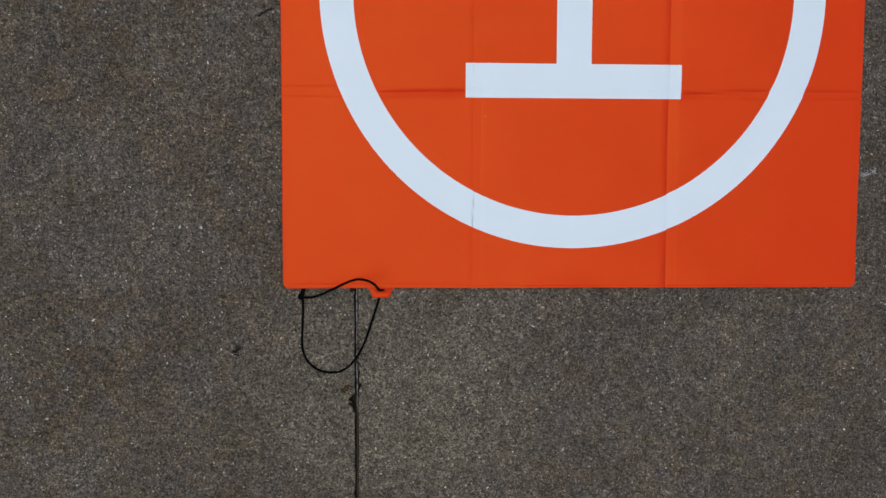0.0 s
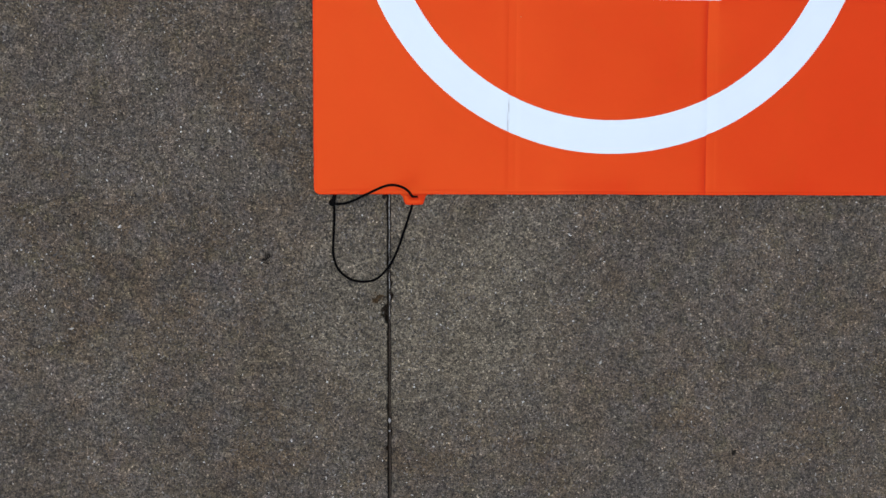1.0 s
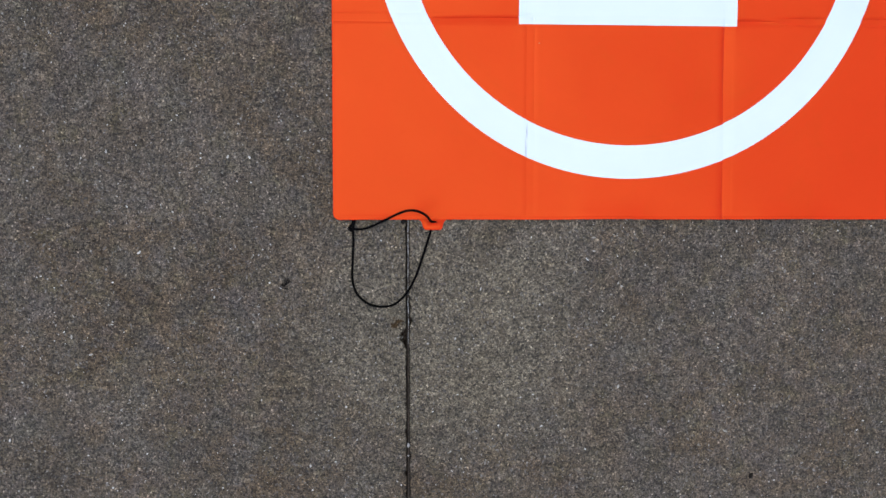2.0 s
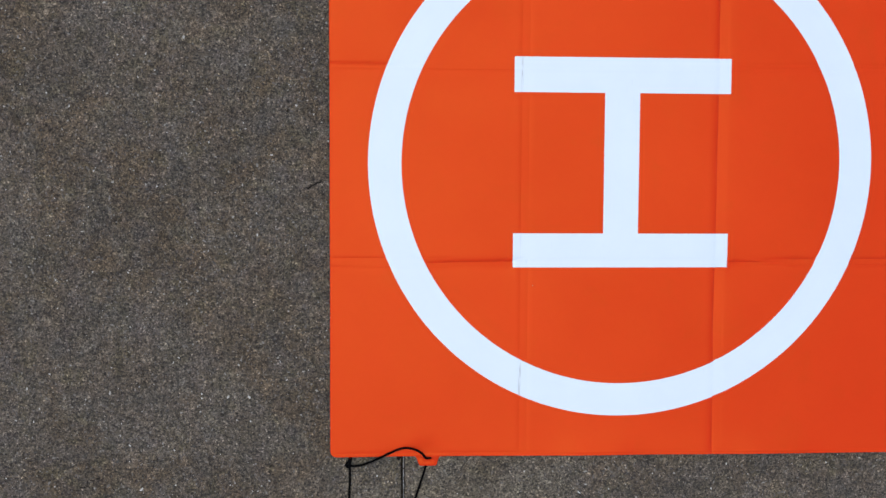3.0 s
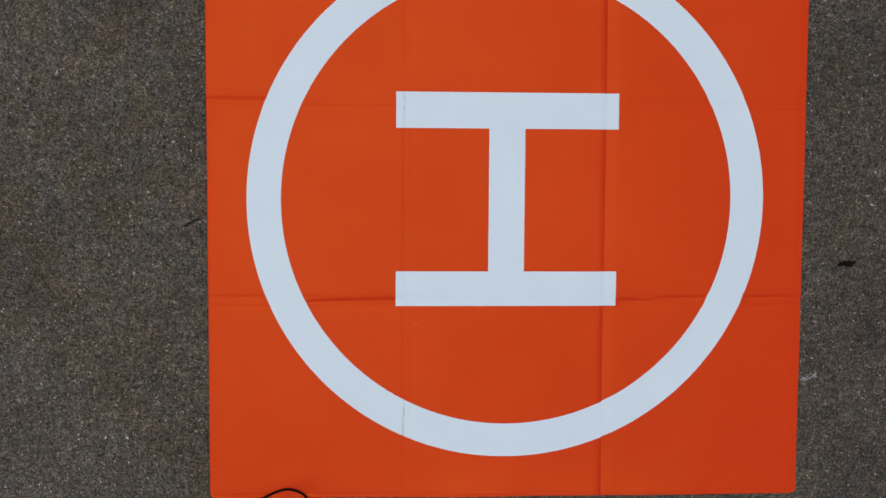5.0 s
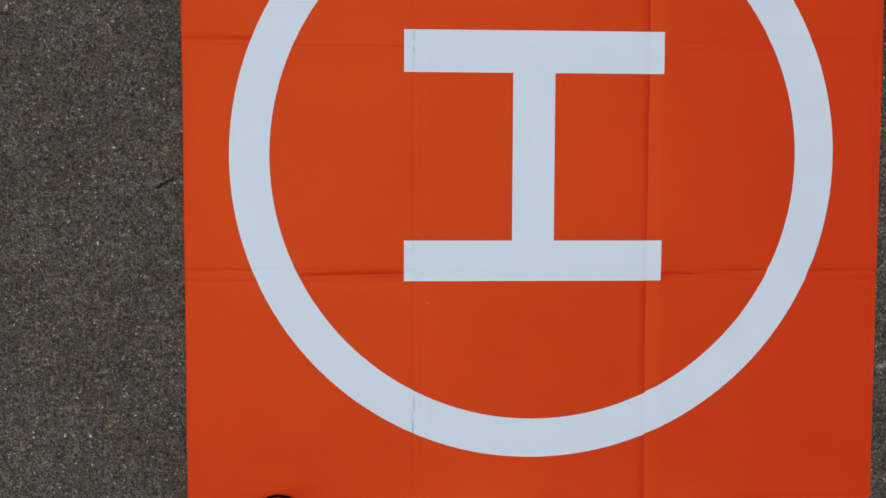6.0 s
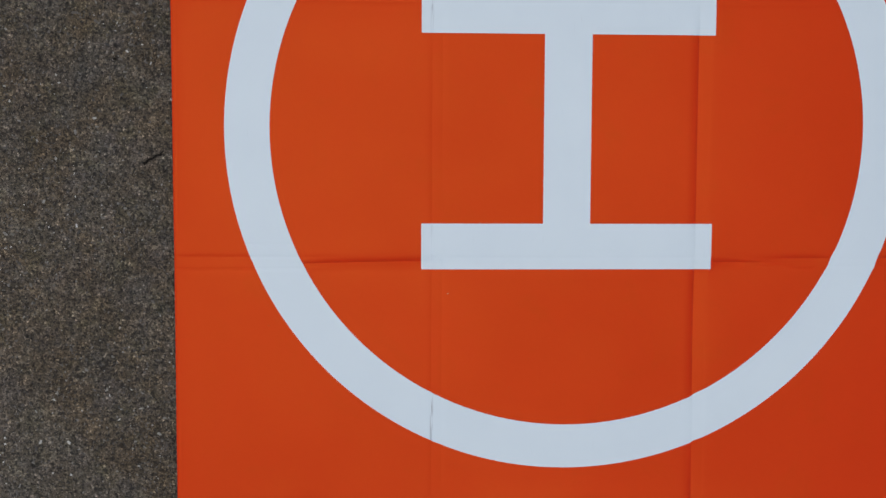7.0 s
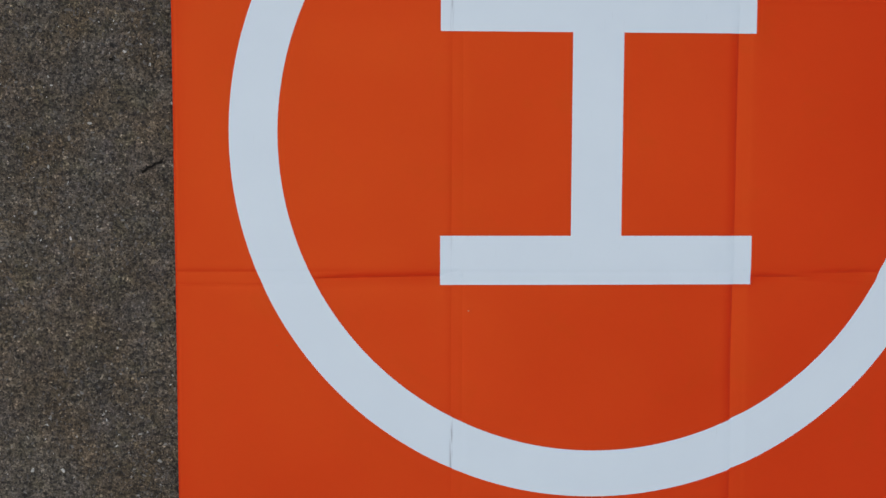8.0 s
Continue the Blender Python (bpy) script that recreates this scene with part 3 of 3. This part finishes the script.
# ---- litter on the pavement ----
def twig():
    bm = bmesh.new()
    line = glide([(-0.0238, 0.2972, 0.0012), (-0.0213, 0.2988, 0.0013), (-0.0191, 0.3010, 0.0014), (-0.0161, 0.3018, 0.0014), (-0.0135, 0.3040, 0.0014),
                  (-0.0107, 0.3050, 0.0013), (-0.0075, 0.3076, 0.0010)], 5)
    tube(bm, line, lambda s: (0.00115 - 0.0007 * s) * (1 + 0.35 * wave(s, 0, 14, 2.0)), 8)
    tube(bm, glide([(-0.0120, 0.3045, 0.0014), (-0.0095, 0.3046, 0.0018), (-0.0081, 0.3054, 0.0014)], 3), 0.0005, 6)
    tube(bm, glide([(-0.0195, 0.3006, 0.0014), (-0.0201, 0.3020, 0.0018), (-0.0198, 0.3028, 0.0015)], 3), 0.0005, 6)
    return tagged(part("twig", bm, BARK), "short dark broken twig on the concrete", "twig")


def leaf_scrap():
    bm = bmesh.new()
    rows = []
    for i in range(19):
        s = i / 18
        half = 0.0038 * math.sin(math.pi * (0.04 + 0.93 * s)) ** 0.8 * (0.9 + 0.9 * wave(s, 0, 9, 3.0))
        for_row = []
        for k in range(7):
            v = (k - 3) / 3
            x, y = -0.0105 + 0.021 * s, half * v * (1 + 0.5 * wave(s, v, 5, 6.0)) + 0.0016 * math.sin(6 * s)
            for_row.append(bm.verts.new((x, y, 0.0008 + 0.0022 * abs(v) ** 1.6 + 0.0012 * (0.5 + wave(s, v, 3, 8.0)))))
        rows.append(for_row)
    grid_faces(bm, rows)
    bmesh.ops.solidify(bm, geom=bm.faces[:], thickness=0.0003)
    tube(bm, glide([(-0.0100, 0.0006, 0.0012), (-0.0135, -0.0010, 0.0010), (-0.0185, -0.0004, 0.0006)], 3), 0.0005, 6)
    ob = part("leaf", bm, DEAD_LEAF)
    ob.matrix_world = pose(0.7036, 0.2582, 0.0, 0, 0, 196)
    return tagged(ob, "curled dark brown dead leaf on the concrete", "leaf")


def smear():
    """A thin splash of lime, in uneven drops."""
    bm = bmesh.new()
    rng = random.Random(4)
    for k in range(64):
        s = rng.random()
        x, y = 0.6562 + 0.018 * s, 0.1275 + 0.0045 * s + rng.gauss(0, 0.0014)
        r = rng.uniform(0.00018, 0.00065)
        d = pebble(r, 0.22, k * 3.1, rng.uniform(1.0, 2.2))
        m = pose(x, y, 0.0001, 0, 0, rng.uniform(0, 60))
        for v in d.verts:
            v.co = m @ v.co
        me = bpy.data.meshes.new("drop")
        d.to_mesh(me)
        d.free()
        bm.from_mesh(me)
        bpy.data.meshes.remove(me)
    return tagged(part("lime_splash", bm, LIME), "small white lime splash dried on the concrete", "stain", kind="stuff")


def crumb(name, x, y, r, flat, material, label, category, seed, turn=0, stretch=1.4):
    ob = part(name, pebble(r, flat, seed, stretch), material)
    ob.matrix_world = pose(x, y, r * flat * 0.45, 0, 0, turn)
    return tagged(ob, label, category)


def scraps(name, x, y, spread, count, size, material, label, category, seed, turn=0.0):
    """A little heap of torn flakes and fibres that lie together."""
    rng = random.Random(seed)
    bm = bmesh.new()
    for k in range(count):
        at = Vector((rng.gauss(0, spread), rng.gauss(0, spread * 0.45), 0.0004))
        way = Vector((math.cos(rng.gauss(0, 0.7)), math.sin(rng.gauss(0, 0.7)), 0)) * size * rng.uniform(0.5, 1.4)
        mid = at + way * 0.5 + Vector((rng.gauss(0, size * 0.15), rng.gauss(0, size * 0.15), size * 0.2))
        thick = size * rng.uniform(0.09, 0.24)
        tube(bm, glide([at, mid, at + way], 3), lambda s, t=thick: t * (0.35 + 0.65 * math.sin(math.pi * s)), 6)
    ob = part(name, bm, material)
    ob.matrix_world = pose(x, y, 0, 0, 0, turn)
    return tagged(ob, label, category)


twig()
leaf_scrap()
smear()
scraps("bark_scraps", -0.0535, -0.0708, 0.0022, 11, 0.0048, BARK, "little heap of dark bark scraps on the concrete", "debris", 5, 35)
scraps("dry_stalk", 0.0765, -0.0006, 0.0004, 3, 0.0085, BARK, "thin dark dry stalk lying beside the joint at the mat's edge", "debris", 12, -63)
scraps("bark_scraps", -0.2653, -0.0287, 0.0075, 12, 0.0032, BARK, "scattered dark bark flakes pressed into the concrete", "debris", 21, 30)
crumb("bark_crumb", -0.0455, 0.3818, 0.0012, 0.5, BARK, "tiny dark crumb of bark on the concrete", "debris", 2.0)
crumb("bark_crumb", 0.4720, -0.2921, 0.0024, 0.5, BARK, "small dark crumb of bark on the concrete", "debris", 3.0, 70)
scraps("earth_scraps", 0.0667, -0.1136, 0.0027, 22, 0.0046, RUST, "brown scraps of dry earth beside the joint", "debris", 8, 20)
crumb("grit_stone", 0.0820, -0.2495, 0.0016, 0.8, GRIT, "pale grit stone stuck in the joint", "stone", 5.0, 80, 1.6)
crumb("grit_stone", 0.0821, -0.2612, 0.0009, 0.8, GRIT, "pale grit stone stuck in the joint", "stone", 6.0)
crumb("grit_grain", 0.2240, 0.1916, 0.0004, 0.8, GRIT, "tiny pale grit grain lying on the orange mat", "grit", 7.0)
bpy.data.objects["grit_grain"].location.z = mat_height(0.2240, 0.1916) + 0.0002
